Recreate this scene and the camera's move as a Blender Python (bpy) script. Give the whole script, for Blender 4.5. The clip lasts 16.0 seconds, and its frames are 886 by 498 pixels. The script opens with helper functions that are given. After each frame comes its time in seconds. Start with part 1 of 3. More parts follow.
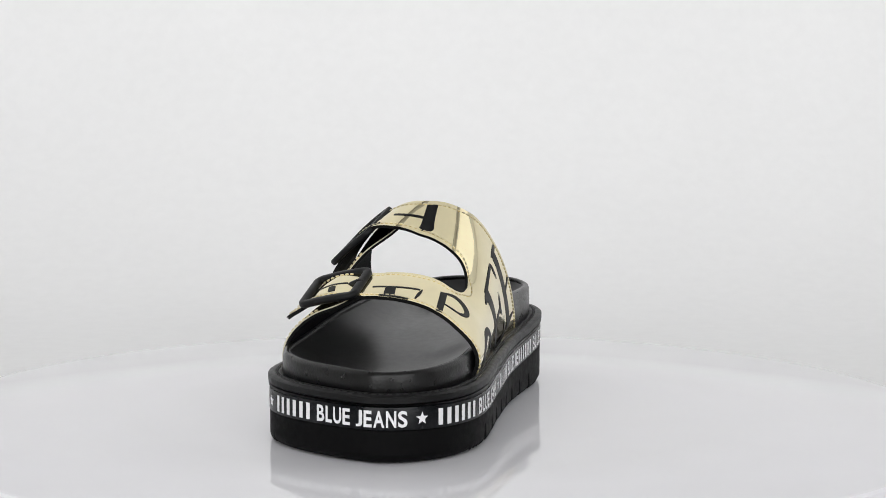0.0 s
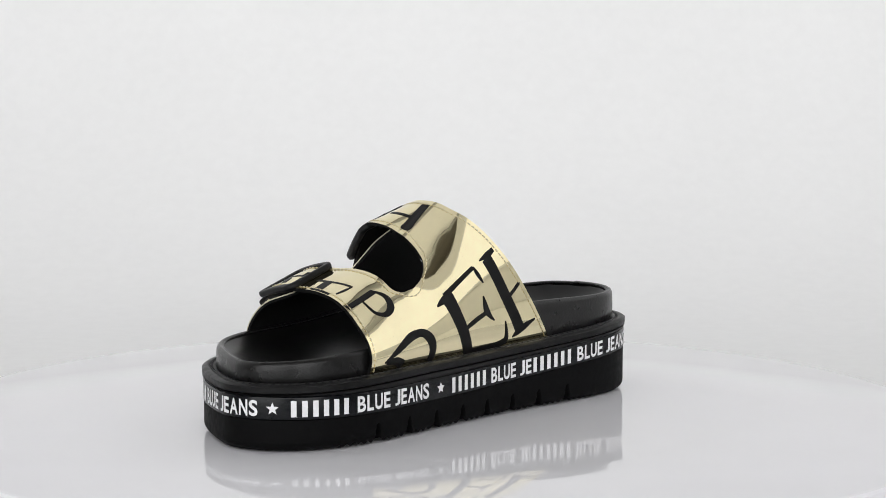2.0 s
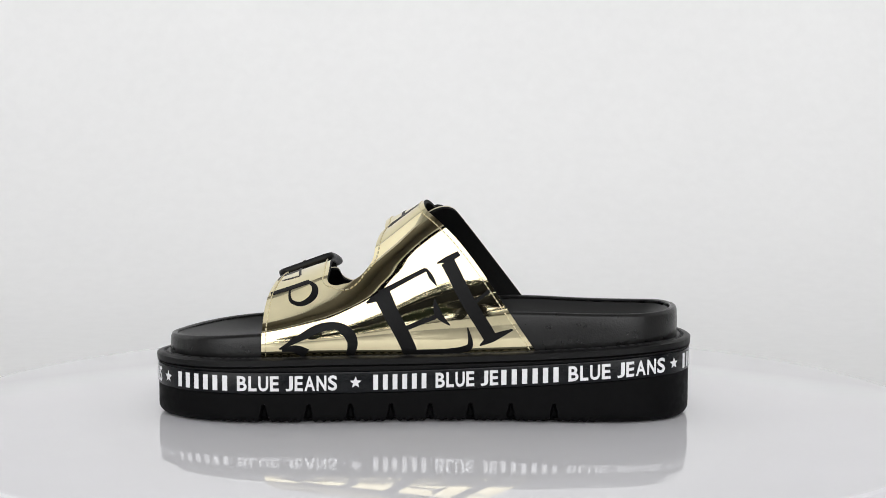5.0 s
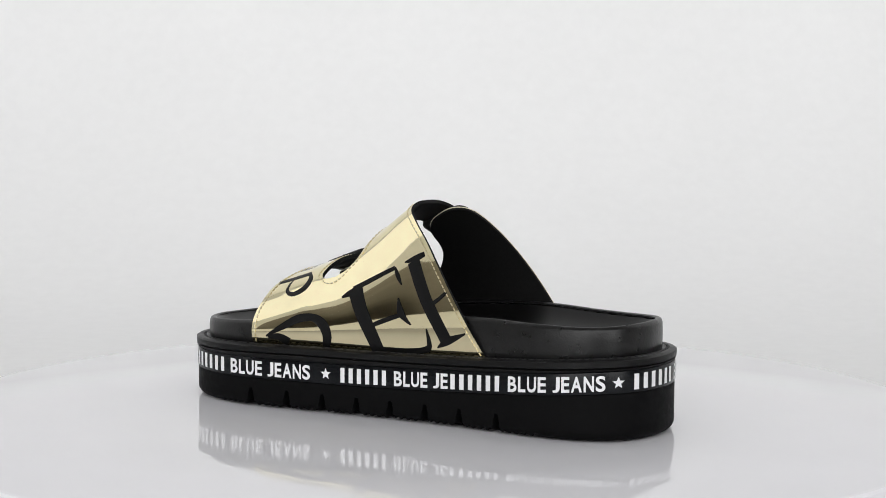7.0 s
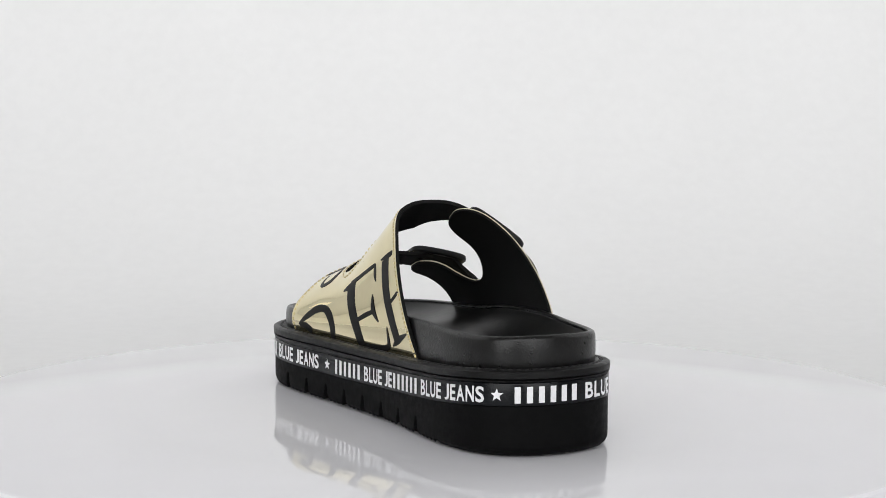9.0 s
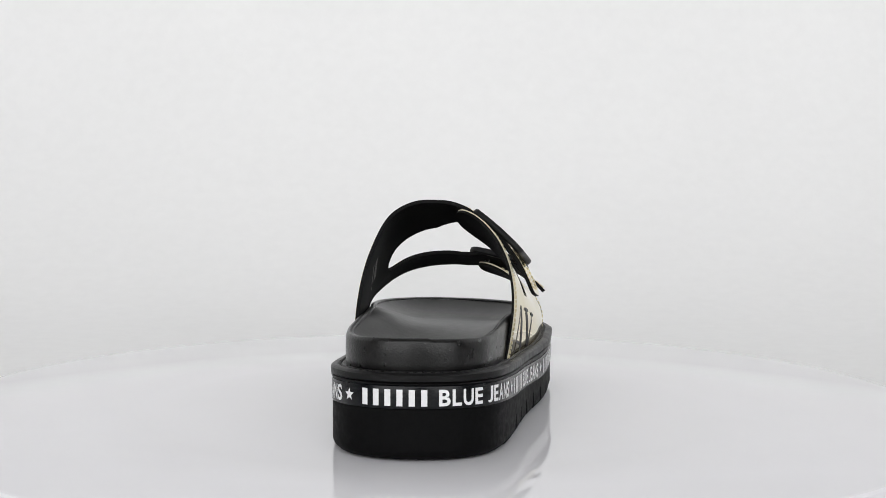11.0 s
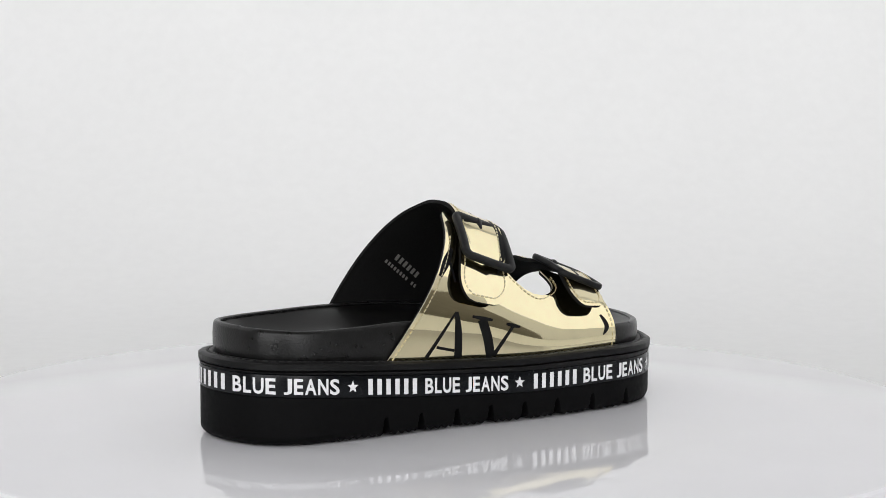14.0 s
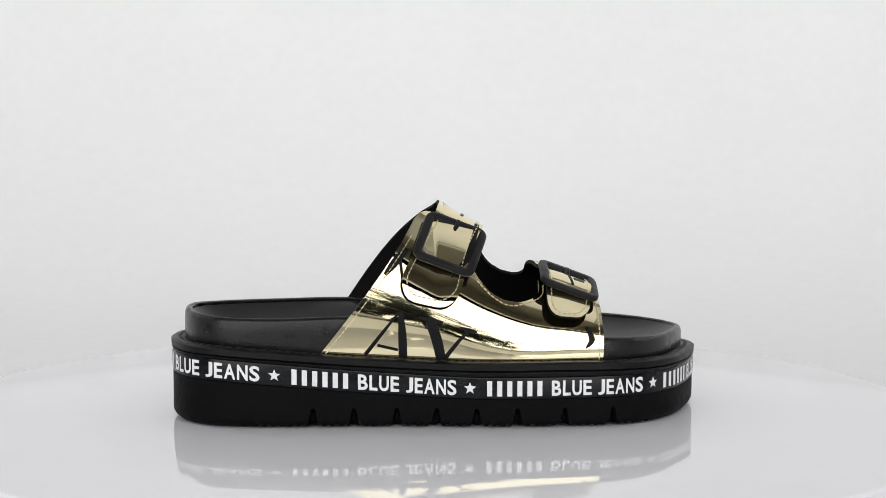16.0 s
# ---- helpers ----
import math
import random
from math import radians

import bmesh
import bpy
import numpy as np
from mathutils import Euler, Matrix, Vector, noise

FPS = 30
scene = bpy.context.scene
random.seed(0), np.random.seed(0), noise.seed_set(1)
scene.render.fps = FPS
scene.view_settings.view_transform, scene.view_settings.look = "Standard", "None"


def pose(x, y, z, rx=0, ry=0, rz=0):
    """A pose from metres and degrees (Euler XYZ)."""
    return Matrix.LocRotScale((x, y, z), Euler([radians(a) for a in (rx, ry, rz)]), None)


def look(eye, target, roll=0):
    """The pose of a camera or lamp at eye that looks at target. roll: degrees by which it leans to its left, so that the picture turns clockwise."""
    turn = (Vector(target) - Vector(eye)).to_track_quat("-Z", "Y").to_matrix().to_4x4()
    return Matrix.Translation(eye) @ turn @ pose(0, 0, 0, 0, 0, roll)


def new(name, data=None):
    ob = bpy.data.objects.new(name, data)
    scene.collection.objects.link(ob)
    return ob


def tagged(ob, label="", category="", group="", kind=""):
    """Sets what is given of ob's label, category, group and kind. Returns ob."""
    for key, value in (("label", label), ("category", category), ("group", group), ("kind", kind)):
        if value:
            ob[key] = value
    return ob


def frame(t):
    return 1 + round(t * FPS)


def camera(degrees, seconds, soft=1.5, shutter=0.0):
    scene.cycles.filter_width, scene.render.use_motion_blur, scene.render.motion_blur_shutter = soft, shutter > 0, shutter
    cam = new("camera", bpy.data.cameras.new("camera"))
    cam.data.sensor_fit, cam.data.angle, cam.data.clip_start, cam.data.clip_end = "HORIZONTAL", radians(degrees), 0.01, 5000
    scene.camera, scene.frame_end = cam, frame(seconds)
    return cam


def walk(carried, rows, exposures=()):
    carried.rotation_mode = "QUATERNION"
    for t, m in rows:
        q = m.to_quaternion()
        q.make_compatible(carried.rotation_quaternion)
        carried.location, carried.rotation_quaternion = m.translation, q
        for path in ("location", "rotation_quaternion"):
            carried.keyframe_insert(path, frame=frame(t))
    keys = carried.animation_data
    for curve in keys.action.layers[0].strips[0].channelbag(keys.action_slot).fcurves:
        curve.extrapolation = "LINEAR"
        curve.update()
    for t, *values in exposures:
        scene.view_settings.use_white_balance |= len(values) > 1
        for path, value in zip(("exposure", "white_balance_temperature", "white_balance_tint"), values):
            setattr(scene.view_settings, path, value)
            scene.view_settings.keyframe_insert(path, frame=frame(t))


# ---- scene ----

# ======== camera: on a tripod, one metre in front of the turntable's axis ========
CAM_H, CAM_PITCH, CAM_YAW, CAM_ROLL, FOV = 0.18705, 5.9895, 0.3308, 0.1935, 25.549
cam = camera(FOV, 16.0, soft=0.7)
stand = pose(0, -1.0, CAM_H, 0, 0, -CAM_YAW) @ pose(0, 0, 0, 90 - CAM_PITCH, 0, 0) @ pose(0, 0, 0, 0, 0, CAM_ROLL)
walk(cam, [(0.0, stand), (16.0, stand)], exposures=[(0.0, 0.0), (16.0, 0.0)])

# ======== light: daylight through a wide window behind the camera, weak added fill panels in the bay ===
KEY_WATTS, TOP_WATTS, SIDE_WATTS = 161.5, 0.9, 2.5
SPIN = -15.53            # degrees a second, clockwise from above
TOE = -100.973           # heading of the toe at the start
CENTRE = (-0.006, -0.008)
DROP = 0.0011            # how far the sole's edge stands clear of the turntable


PI, RAD = math.pi, 57.29578


# ======== small tools ========
def lerp_table(x, table):
    """Smooth value at x from rows of (x, value) in rising order."""
    if x <= table[0][0]:
        return table[0][1]
    if x >= table[-1][0]:
        return table[-1][1]
    for i in range(len(table) - 1):
        (a, p), (b, q) = table[i], table[i + 1]
        if x <= b:
            f = (x - a) / (b - a)
            m0 = (q - table[i - 1][1]) / (b - table[i - 1][0]) if i > 0 else (q - p) / (b - a)
            m1 = (table[i + 2][1] - p) / (table[i + 2][0] - a) if i + 2 < len(table) else (q - p) / (b - a)
            d = b - a
            return ((2 * f**3 - 3 * f**2 + 1) * p + (f**3 - 2 * f**2 + f) * m0 * d
                    + (3 * f**2 - 2 * f**3) * q + (f**3 - f**2) * m1 * d)


def smooth(bm, angle=40):
    for f in bm.faces:
        f.smooth = True
    for e in bm.edges:
        if len(e.link_faces) == 2 and e.calc_face_angle(0) > radians(angle):
            e.smooth = False


def part(name, bm, material, parent, label="", angle=40, kind=""):
    """Links a bmesh as one mesh object under a thing or a part."""
    bmesh.ops.recalc_face_normals(bm, faces=bm.faces[:])
    smooth(bm, angle)
    me = bpy.data.meshes.new(name)
    bm.to_mesh(me)
    bm.free()
    for m in (material if isinstance(material, (list, tuple)) else [material]):
        me.materials.append(m)
    ob = new(name, me)
    ob.parent = parent
    return tagged(ob, label, kind=kind)


def thing(name, label, category, m=None, group="", kind=""):
    ob = new(name)
    ob.empty_display_size = 0.05
    if m is not None:
        ob.matrix_basis = m
    return tagged(ob, label, category, group, kind)


def loft(bm, rings, closed=True, caps=(False, False)):
    rows = [[bm.verts.new(p) for p in ring] for ring in rings]
    for a, b in zip(rows, rows[1:]):
        n = len(a)
        for i in range(n if closed else n - 1):
            j = (i + 1) % n
            bm.faces.new((a[i], a[j], b[j], b[i]))
    if caps[0]:
        bm.faces.new(rows[0][::-1])
    if caps[1]:
        bm.faces.new(rows[-1])
    return rows


def box(bm, size, at=(0, 0, 0), bevel=0.0, turn=None):
    made = bmesh.ops.create_cube(bm, size=1.0)["verts"]
    bmesh.ops.scale(bm, vec=size, verts=made)
    if bevel:
        edges = list({e for v in made for e in v.link_edges})
        made = bmesh.ops.bevel(bm, geom=edges, offset=bevel, segments=3, affect="EDGES", profile=0.5)["verts"]
    m = Matrix.Translation(at) @ (turn if turn is not None else Matrix())
    bmesh.ops.transform(bm, matrix=m, verts=list(made))


def tube(bm, points, radius, sides=8, closed=False, flat=1.0):
    """A round bar along points."""
    pts = [Vector(p) for p in points]
    n = len(pts)
    rings = []
    last = None
    for i in range(n):
        a = pts[i - 1] if closed or i else pts[0]
        b = pts[(i + 1) % n] if closed or i < n - 1 else pts[-1]
        d = (b - a).normalized()
        ref = last if last is not None else (Vector((0, 0, 1)) if abs(d.z) < 0.9 else Vector((1, 0, 0)))
        s = (ref - d * ref.dot(d)).normalized()
        last = s
        w = d.cross(s)
        rings.append([pts[i] + (s * math.cos(k / sides * 2 * math.pi) * radius * flat
                                + w * math.sin(k / sides * 2 * math.pi) * radius) for k in range(sides)])
    if closed:
        rings.append(rings[0])
    loft(bm, rings, True, (not closed, not closed))
    if closed:
        bmesh.ops.remove_doubles(bm, verts=bm.verts[:], dist=1e-6)


# ======== materials ========
def material(name, colour, rough, metal=0.0, grain=0.0, scale=400.0, bump=0.0, bump_scale=600.0, spec=0.5,
             rough_var=0.0, coat=0.0, emit=0.0, stretch=(1, 1, 1), big=0.0, big_scale=12.0, bump_kind="NOISE"):
    m = bpy.data.materials.new(name)
    m.use_nodes = True
    t = m.node_tree
    b = t.nodes["Principled BSDF"]
    b.inputs["Base Color"].default_value = (*colour, 1)
    b.inputs["Roughness"].default_value = rough
    b.inputs["Metallic"].default_value = metal
    b.inputs["Specular IOR Level"].default_value = spec
    b.inputs["Coat Weight"].default_value = coat
    b.inputs["Coat Roughness"].default_value = 0.08
    if emit:
        b.inputs["Emission Color"].default_value = (*colour, 1)
        b.inputs["Emission Strength"].default_value = emit
    co = t.nodes.new("ShaderNodeTexCoord")
    mp = t.nodes.new("ShaderNodeMapping")
    mp.inputs["Scale"].default_value = stretch
    t.links.new(co.outputs["Object"], mp.inputs["Vector"])

    def noisy(sc, detail=6.0):
        n = t.nodes.new("ShaderNodeTexNoise")
        n.inputs["Scale"].default_value, n.inputs["Detail"].default_value = sc, detail
        t.links.new(mp.outputs["Vector"], n.inputs["Vector"])
        return n

    def spread(node, lo, hi):
        r = t.nodes.new("ShaderNodeMapRange")
        r.inputs["From Min"].default_value, r.inputs["From Max"].default_value = 0.3, 0.7
        r.inputs["To Min"].default_value, r.inputs["To Max"].default_value = lo, hi
        t.links.new(node.outputs["Fac"], r.inputs["Value"])
        return r

    if grain or big:
        hsv = t.nodes.new("ShaderNodeHueSaturation")
        hsv.inputs["Color"].default_value = (*colour, 1)
        mul = t.nodes.new("ShaderNodeMath")
        mul.operation = "MULTIPLY"
        t.links.new(spread(noisy(scale), 1 - grain, 1 + grain).outputs["Result"], mul.inputs[0])
        t.links.new(spread(noisy(big_scale, 3.0), 1 - big, 1 + big).outputs["Result"], mul.inputs[1])
        t.links.new(mul.outputs["Value"], hsv.inputs["Value"])
        t.links.new(hsv.outputs["Color"], b.inputs["Base Color"])
    if rough_var:
        t.links.new(spread(noisy(scale * 0.35), rough - rough_var, rough + rough_var).outputs["Result"], b.inputs["Roughness"])
    if bump:
        bp = t.nodes.new("ShaderNodeBump")
        bp.inputs["Strength"].default_value = 1.0
        bp.inputs["Distance"].default_value = bump
        if bump_kind == "PEBBLE":
            v = t.nodes.new("ShaderNodeTexVoronoi")
            v.inputs["Scale"].default_value = bump_scale
            t.links.new(mp.outputs["Vector"], v.inputs["Vector"])
            t.links.new(v.outputs["Distance"], bp.inputs["Height"])
        else:
            t.links.new(noisy(bump_scale).outputs["Fac"], bp.inputs["Height"])
        t.links.new(bp.outputs["Normal"], b.inputs["Normal"])
    return m


PAPER = material("white_paper", (0.80, 0.80, 0.80), 0.85, grain=0.012, scale=90, big=0.015, big_scale=2.0)
ACRYLIC = material("white_acrylic", (0.825, 0.82, 0.85), 0.05, spec=0.46, rough_var=0.012, grain=0.006, scale=30)
GREY_BOARD = material("grey_board", (0.50, 0.50, 0.50), 0.85, grain=0.02, scale=90, big=0.03, big_scale=2.0)
DARK_ROOM = material("room_paint", (0.30, 0.28, 0.25), 0.8, grain=0.06, scale=8, big=0.1, big_scale=1.5)
LEAVES = material("dark_leaves", (0.030, 0.045, 0.018), 0.6, grain=0.3, scale=60, big=0.3, big_scale=4)
BARK = material("brown_bark", (0.09, 0.065, 0.045), 0.85, grain=0.3, scale=80, bump=0.004, bump_scale=60)
GRASS = material("garden_ground", (0.06, 0.075, 0.035), 0.9, grain=0.3, scale=30, big=0.25, big_scale=3)

RUBBER = material("black_rubber", (0.0021, 0.0021, 0.0024), 0.62, spec=0.09, grain=0.18, scale=900, bump=0.00006, bump_scale=2200, rough_var=0.08, big=0.12, big_scale=40)
BAND = material("printed_band_film", (0.0026, 0.0033, 0.0046), 0.24, spec=0.26, grain=0.1, scale=500, rough_var=0.05, bump=0.00004, bump_scale=300)
WELT = material("black_welt", (0.0028, 0.0028, 0.0030), 0.42, spec=0.22, grain=0.15, scale=700, bump=0.00006, bump_scale=900, rough_var=0.08)
LEATHER = material("black_leather", (0.0034, 0.0033, 0.0033), 0.31, spec=0.40, grain=0.25, scale=600, bump=0.00007, bump_scale=1050, rough_var=0.05, big=0.15, big_scale=35, bump_kind="PEBBLE")
INSOLE = material("black_insole_leather", (0.0030, 0.0029, 0.0028), 0.35, spec=0.34, grain=0.15, scale=700, bump=0.00002, bump_scale=1100, rough_var=0.02, big=0.1, big_scale=30)
# paler than the leather: the rim's highlight line put into the colour
RIM_SEAM_GLINT = material("rim_seam_glint", (0.010, 0.010, 0.010), 0.28, spec=0.5, grain=0.2, scale=900)
LINING = material("black_lining", (0.005, 0.005, 0.005), 0.7, spec=0.15, grain=0.25, scale=800, bump=0.0001, bump_scale=1200)
GOLD = material("gold_foil_leather", (0.82, 0.735, 0.48), 0.04, metal=1.0, grain=0.02, scale=160, rough_var=0.012, bump=0.00003, bump_scale=50, big=0.03, big_scale=25)
GOLD_EDGE = material("cut_edge", (0.62, 0.57, 0.43), 0.5, metal=0.25, grain=0.15, scale=900)
THREAD = material("gold_thread", (0.70, 0.63, 0.43), 0.35, metal=0.75, grain=0.2, scale=2500)
BLACK_THREAD = material("black_thread", (0.03, 0.03, 0.03), 0.5, grain=0.2, scale=2500)
PRINT = material("black_print", (0.0035, 0.0035, 0.0038), 0.45, spec=0.16, grain=0.15, scale=500)
WHITE_PRINT = material("white_print", (0.80, 0.80, 0.81), 0.45, grain=0.04, scale=600)
GREY_PRINT = material("grey_stamp", (0.20, 0.195, 0.18), 0.6, grain=0.2, scale=1500)
BUCKLE = material("matt_black_metal", (0.005, 0.005, 0.0055), 0.45, spec=0.24, grain=0.1, scale=600, rough_var=0.08, bump=0.00003, bump_scale=1500)


# ======== the studio ========
def build_studio():
    # seamless paper sweep: floor, cove and wall in one sheet
    bm = bmesh.new()
    prof = [(-0.75, -0.04), (0.55, -0.04)]
    r = 0.45
    for k in range(1, 17):
        a = k / 16 * math.pi / 2
        prof.append((0.55 + r * math.sin(a), -0.04 + r * (1 - math.cos(a))))
    prof += [(1.0, 1.0), (1.0, 1.75)]
    for thick, flip in ((0.0, 1), (0.004, -1)):
        loft(bm, [[(x, y + (thick if z > 0.4 else 0), z - thick) for x in np.linspace(-1.15, 1.15, 12)] for y, z in prof], closed=False)
    ob = part("backdrop", bm, PAPER, None, "seamless white paper sweep curving up behind the turntable", angle=80, kind="structure")
    tagged(ob, category="backdrop")
    # white side walls and ceiling of the shooting bay
    for name, size, at in (("wall_east", (0.03, 1.42, 1.9), (1.17, 0.31, 0.90)), ("wall_west", (0.03, 1.42, 1.9), (-1.17, 0.31, 0.90))):
        bm = bmesh.new()
        box(bm, size, at)
        tagged(part(name, bm, PAPER, None, "plain white side wall of the shooting bay", kind="structure"), category="wall")
    bm = bmesh.new()
    box(bm, (2.38, 1.62, 0.03), (0, 0.22, 1.87))
    tagged(part("ceiling", bm, GREY_BOARD, None, "plain grey ceiling of the shooting bay", kind="structure"), category="ceiling")
    # table under the paper
    bm = bmesh.new()
    box(bm, (2.3, 1.84, 0.948), (0, 0.10, -0.524), 0.004)
    tagged(part("floor", bm, PAPER, None, "plain white table block under the paper sweep", kind="structure"), category="floor")
    # the unlit room round it, open to the window
    for name, size, at in (("wall_north", (6.0, 0.1, 3.9), (0, 2.4, 0.95)),
                           ("wall_left", (0.1, 4.45, 3.9), (-3.05, 0.225, 0.95)), ("wall_right", (0.1, 4.45, 3.9), (3.05, 0.225, 0.95)),
                           ("wall_south_low", (6.0, 0.1, 0.84), (0, -1.95, -0.58)), ("wall_south_high", (6.0, 0.1, 0.75), (0, -1.95, 2.525)),
                           ("wall_south_left", (0.40, 0.1, 2.31), (-2.80, -1.95, 0.995)), ("wall_south_right", (0.40, 0.1, 2.31), (2.80, -1.95, 0.995)),
                           ("room_floor", (6.2, 4.55, 0.1), (0, 0.225, -1.05)), ("room_ceiling", (6.2, 4.55, 0.1), (0, 0.225, 2.95))):
        bm = bmesh.new()
        box(bm, size, at)
        tagged(part(name, bm, DARK_ROOM, None, "plain grey painted surface of the unlit studio room", kind="structure"), category="wall")


def area_lamp(name, m, w, h, watts, colour):
    la = bpy.data.lights.new(name, "AREA")
    la.shape, la.size, la.size_y, la.energy, la.color = "RECTANGLE", w, h, watts, colour
    ob = new(name, la)
    ob.matrix_basis = m
    return ob


def build_tree(x, y, top, spread, count, seed):
    """A small leafy tree: tapered trunk, limbs, and a ragged crown of separate leaves."""
    rnd = random.Random(seed)
    t = thing("garden_tree", "small dark leafy tree in the garden outside the window", "tree", pose(x, y, -0.999), "trees outside the window")
    high = top + 0.999
    bm = bmesh.new()
    for a, b, r in (((0, 0, 0), (0.02, 0, high * 0.5), 0.035), ((0.02, 0, high * 0.5), (-0.01, 0.01, high * 0.9), 0.02)):
        tube(bm, [a, [(p + q) / 2 for p, q in zip(a, b)], b], r, 8)
    for k in range(6):
        z = high * (0.45 + 0.07 * k)
        tube(bm, [(0.01, 0, z), ((-1) ** k * spread * 0.6, 0.02, z + 0.16)], 0.008, 6)
    part("trunk", bm, BARK, t)
    bm = bmesh.new()
    clumps = [(rnd.uniform(-1, 1), rnd.uniform(0.0, 1.0), rnd.uniform(0.08, 0.17)) for _ in range(40)]
    for k in range(count):
        cx, cz, cr = clumps[k % 40]
        half = spread * (1.0 - 0.55 * cz)
        c = Vector((cx * half, 0, high * 0.50 + cz * (high * 0.48 - cr * 0.5)))
        d = Vector((rnd.gauss(0, 1), rnd.gauss(0, 0.35), rnd.gauss(0, 1))).normalized() * cr * rnd.random() ** 0.5
        e = Vector((rnd.gauss(0, 1), rnd.gauss(0, 1), rnd.gauss(0, 1))).normalized()
        f = e.orthogonal().normalized()
        n = rnd.uniform(0.018, 0.034)
        p = c + d
        bm.faces.new([bm.verts.new(p + q) for q in (e * n, f * n * 0.45, e * -n, f * -n * 0.45)])
    part("crown", bm, LEAVES, t)


def build_window():
    """A wide window in the south wall, the garden outside, and the overcast sky's light."""
    t = thing("window_1", "wide window with a plain white frame and a bright overcast sky outside", "window", pose(0, -1.95, 0.995), kind="structure")
    for name, size, at in (("window_frame", (5.2, 0.06, 0.05), (0, 0, 1.13)), ("window_sill", (5.2, 0.14, 0.04), (0, 0.02, -1.135)),
                           ("window_frame", (0.05, 0.06, 2.23), (-2.575, 0, 0)), ("window_frame", (0.05, 0.06, 2.23), (2.575, 0, 0))):
        bm = bmesh.new()
        box(bm, size, at, 0.004)
        part(name, bm, PAPER, t)
    area_lamp("sky_light", pose(0, -2.9, 1.15, 90, 0, 0), 6.6, 3.1, KEY_WATTS, (0.996, 0.997, 1.0))
    bm = bmesh.new()
    box(bm, (40, 20, 0.1), (0, -12.005, -1.05))
    tagged(part("ground", bm, GRASS, None, "dull green garden ground outside the window", kind="structure"), category="ground")
    build_tree(0.10, -2.45, 0.72, 0.44, 3600, 3)
    build_tree(2.52, -2.45, 1.22, 0.62, 5200, 5)


def build_lights():
    build_window()
    # unseen fill panels, added so the gold mirrors brighter side walls
    for k in (-1, 1):
        m = look((k * 1.145, 0.30, 0.98), (0, 0.30, 0.98))
        t = thing("side_fill", "wide white panel lamp fixed flat on the bay's side wall", "lamp", m, "panel lamps on the side walls")
        bm = bmesh.new()
        box(bm, (1.10, 1.44, 0.008), (0, 0, -0.002), 0.002)
        part("diffuser", bm, PAPER, t, "white diffuser")
        area_lamp("side_fill_light", m @ Matrix.Translation((0, 0, -0.010)), 1.06, 1.40, SIDE_WATTS, (0.995, 0.997, 1.0))
    # flat fill panel added under the ceiling of the bay to lift the turntable
    t = thing("ceiling_fill", "flat white panel lamp fixed under the bay's ceiling", "lamp", pose(0, 0.12, 1.80))
    bm = bmesh.new()
    box(bm, (1.9, 1.3, 0.012), (0, 0, 0.048), 0.003)
    part("diffuser", bm, PAPER, t, "white diffuser")
    bm = bmesh.new()
    for k in (-1, 1):
        box(bm, (1.98, 0.04, 0.054), (0, k * 0.672, 0.0275), 0.004)
        box(bm, (0.04, 1.3, 0.054), (k * 0.972, 0, 0.0275), 0.004)
    part("frame", bm, GREY_BOARD, t, "grey frame")
    area_lamp("ceiling_fill_light", pose(0, 0.12, 1.835), 1.88, 1.28, TOP_WATTS, (0.98, 0.99, 1.0))


def build_tripod():
    """The filming camera's body on its tripod; the lens looks out of its front."""
    t = thing("camera_tripod", "black camera body on a black three-legged tripod", "tripod", pose(0, -1.0, CAM_H))
    bm = bmesh.new()
    box(bm, (.145, .075, .105), (0, -.075, 0), .012)
    box(bm, (.06, .06, .04), (0, -.075, .065), .008)
    part("camera_body", bm, BUCKLE, t)
    bm = bmesh.new()
    box(bm, (.11, .11, .08), (0, -.075, -.10), .015)
    part("head", bm, BUCKLE, t)
    for a in (30, 150, 270):
        bm = bmesh.new()
        d = Vector((math.cos(radians(a)), math.sin(radians(a)), 0))
        tube(bm, [Vector((0, -.075, -.13)) + d * .03, Vector((0, -.12, -CAM_H - 0.998)) + d * .42], .016, 10)
        part("leg", bm, BUCKLE, t)


def build_turntable():
    t = thing("turntable", "round glossy white acrylic turntable top turning slowly", "turntable")
    bm = bmesh.new()
    prof = [(0.0005, 0.0), (0.15, 0.0), (0.2615, 0.0), (0.2632, -0.0006), (0.264, -0.0020), (0.264, -0.0105), (0.2625, -0.0120), (0.0005, -0.0120)]
    n = 128
    loft(bm, [[(r * math.cos(k / n * 2 * math.pi), r * math.sin(k / n * 2 * math.pi), z) for k in range(n)] for r, z in prof], True, (True, True))
    part("disc", bm, ACRYLIC, t, angle=25)
    bm = bmesh.new()
    loft(bm, [[(r * math.cos(k / 64 * 2 * math.pi), r * math.sin(k / 64 * 2 * math.pi), z) for k in range(64)]
              for r, z in ((0.16, -0.0122), (0.165, -0.016), (0.17, -0.0387), (0.02, -0.0387))], True, (True, True))
    part("base", bm, PAPER, t, "white motor base")
    return t


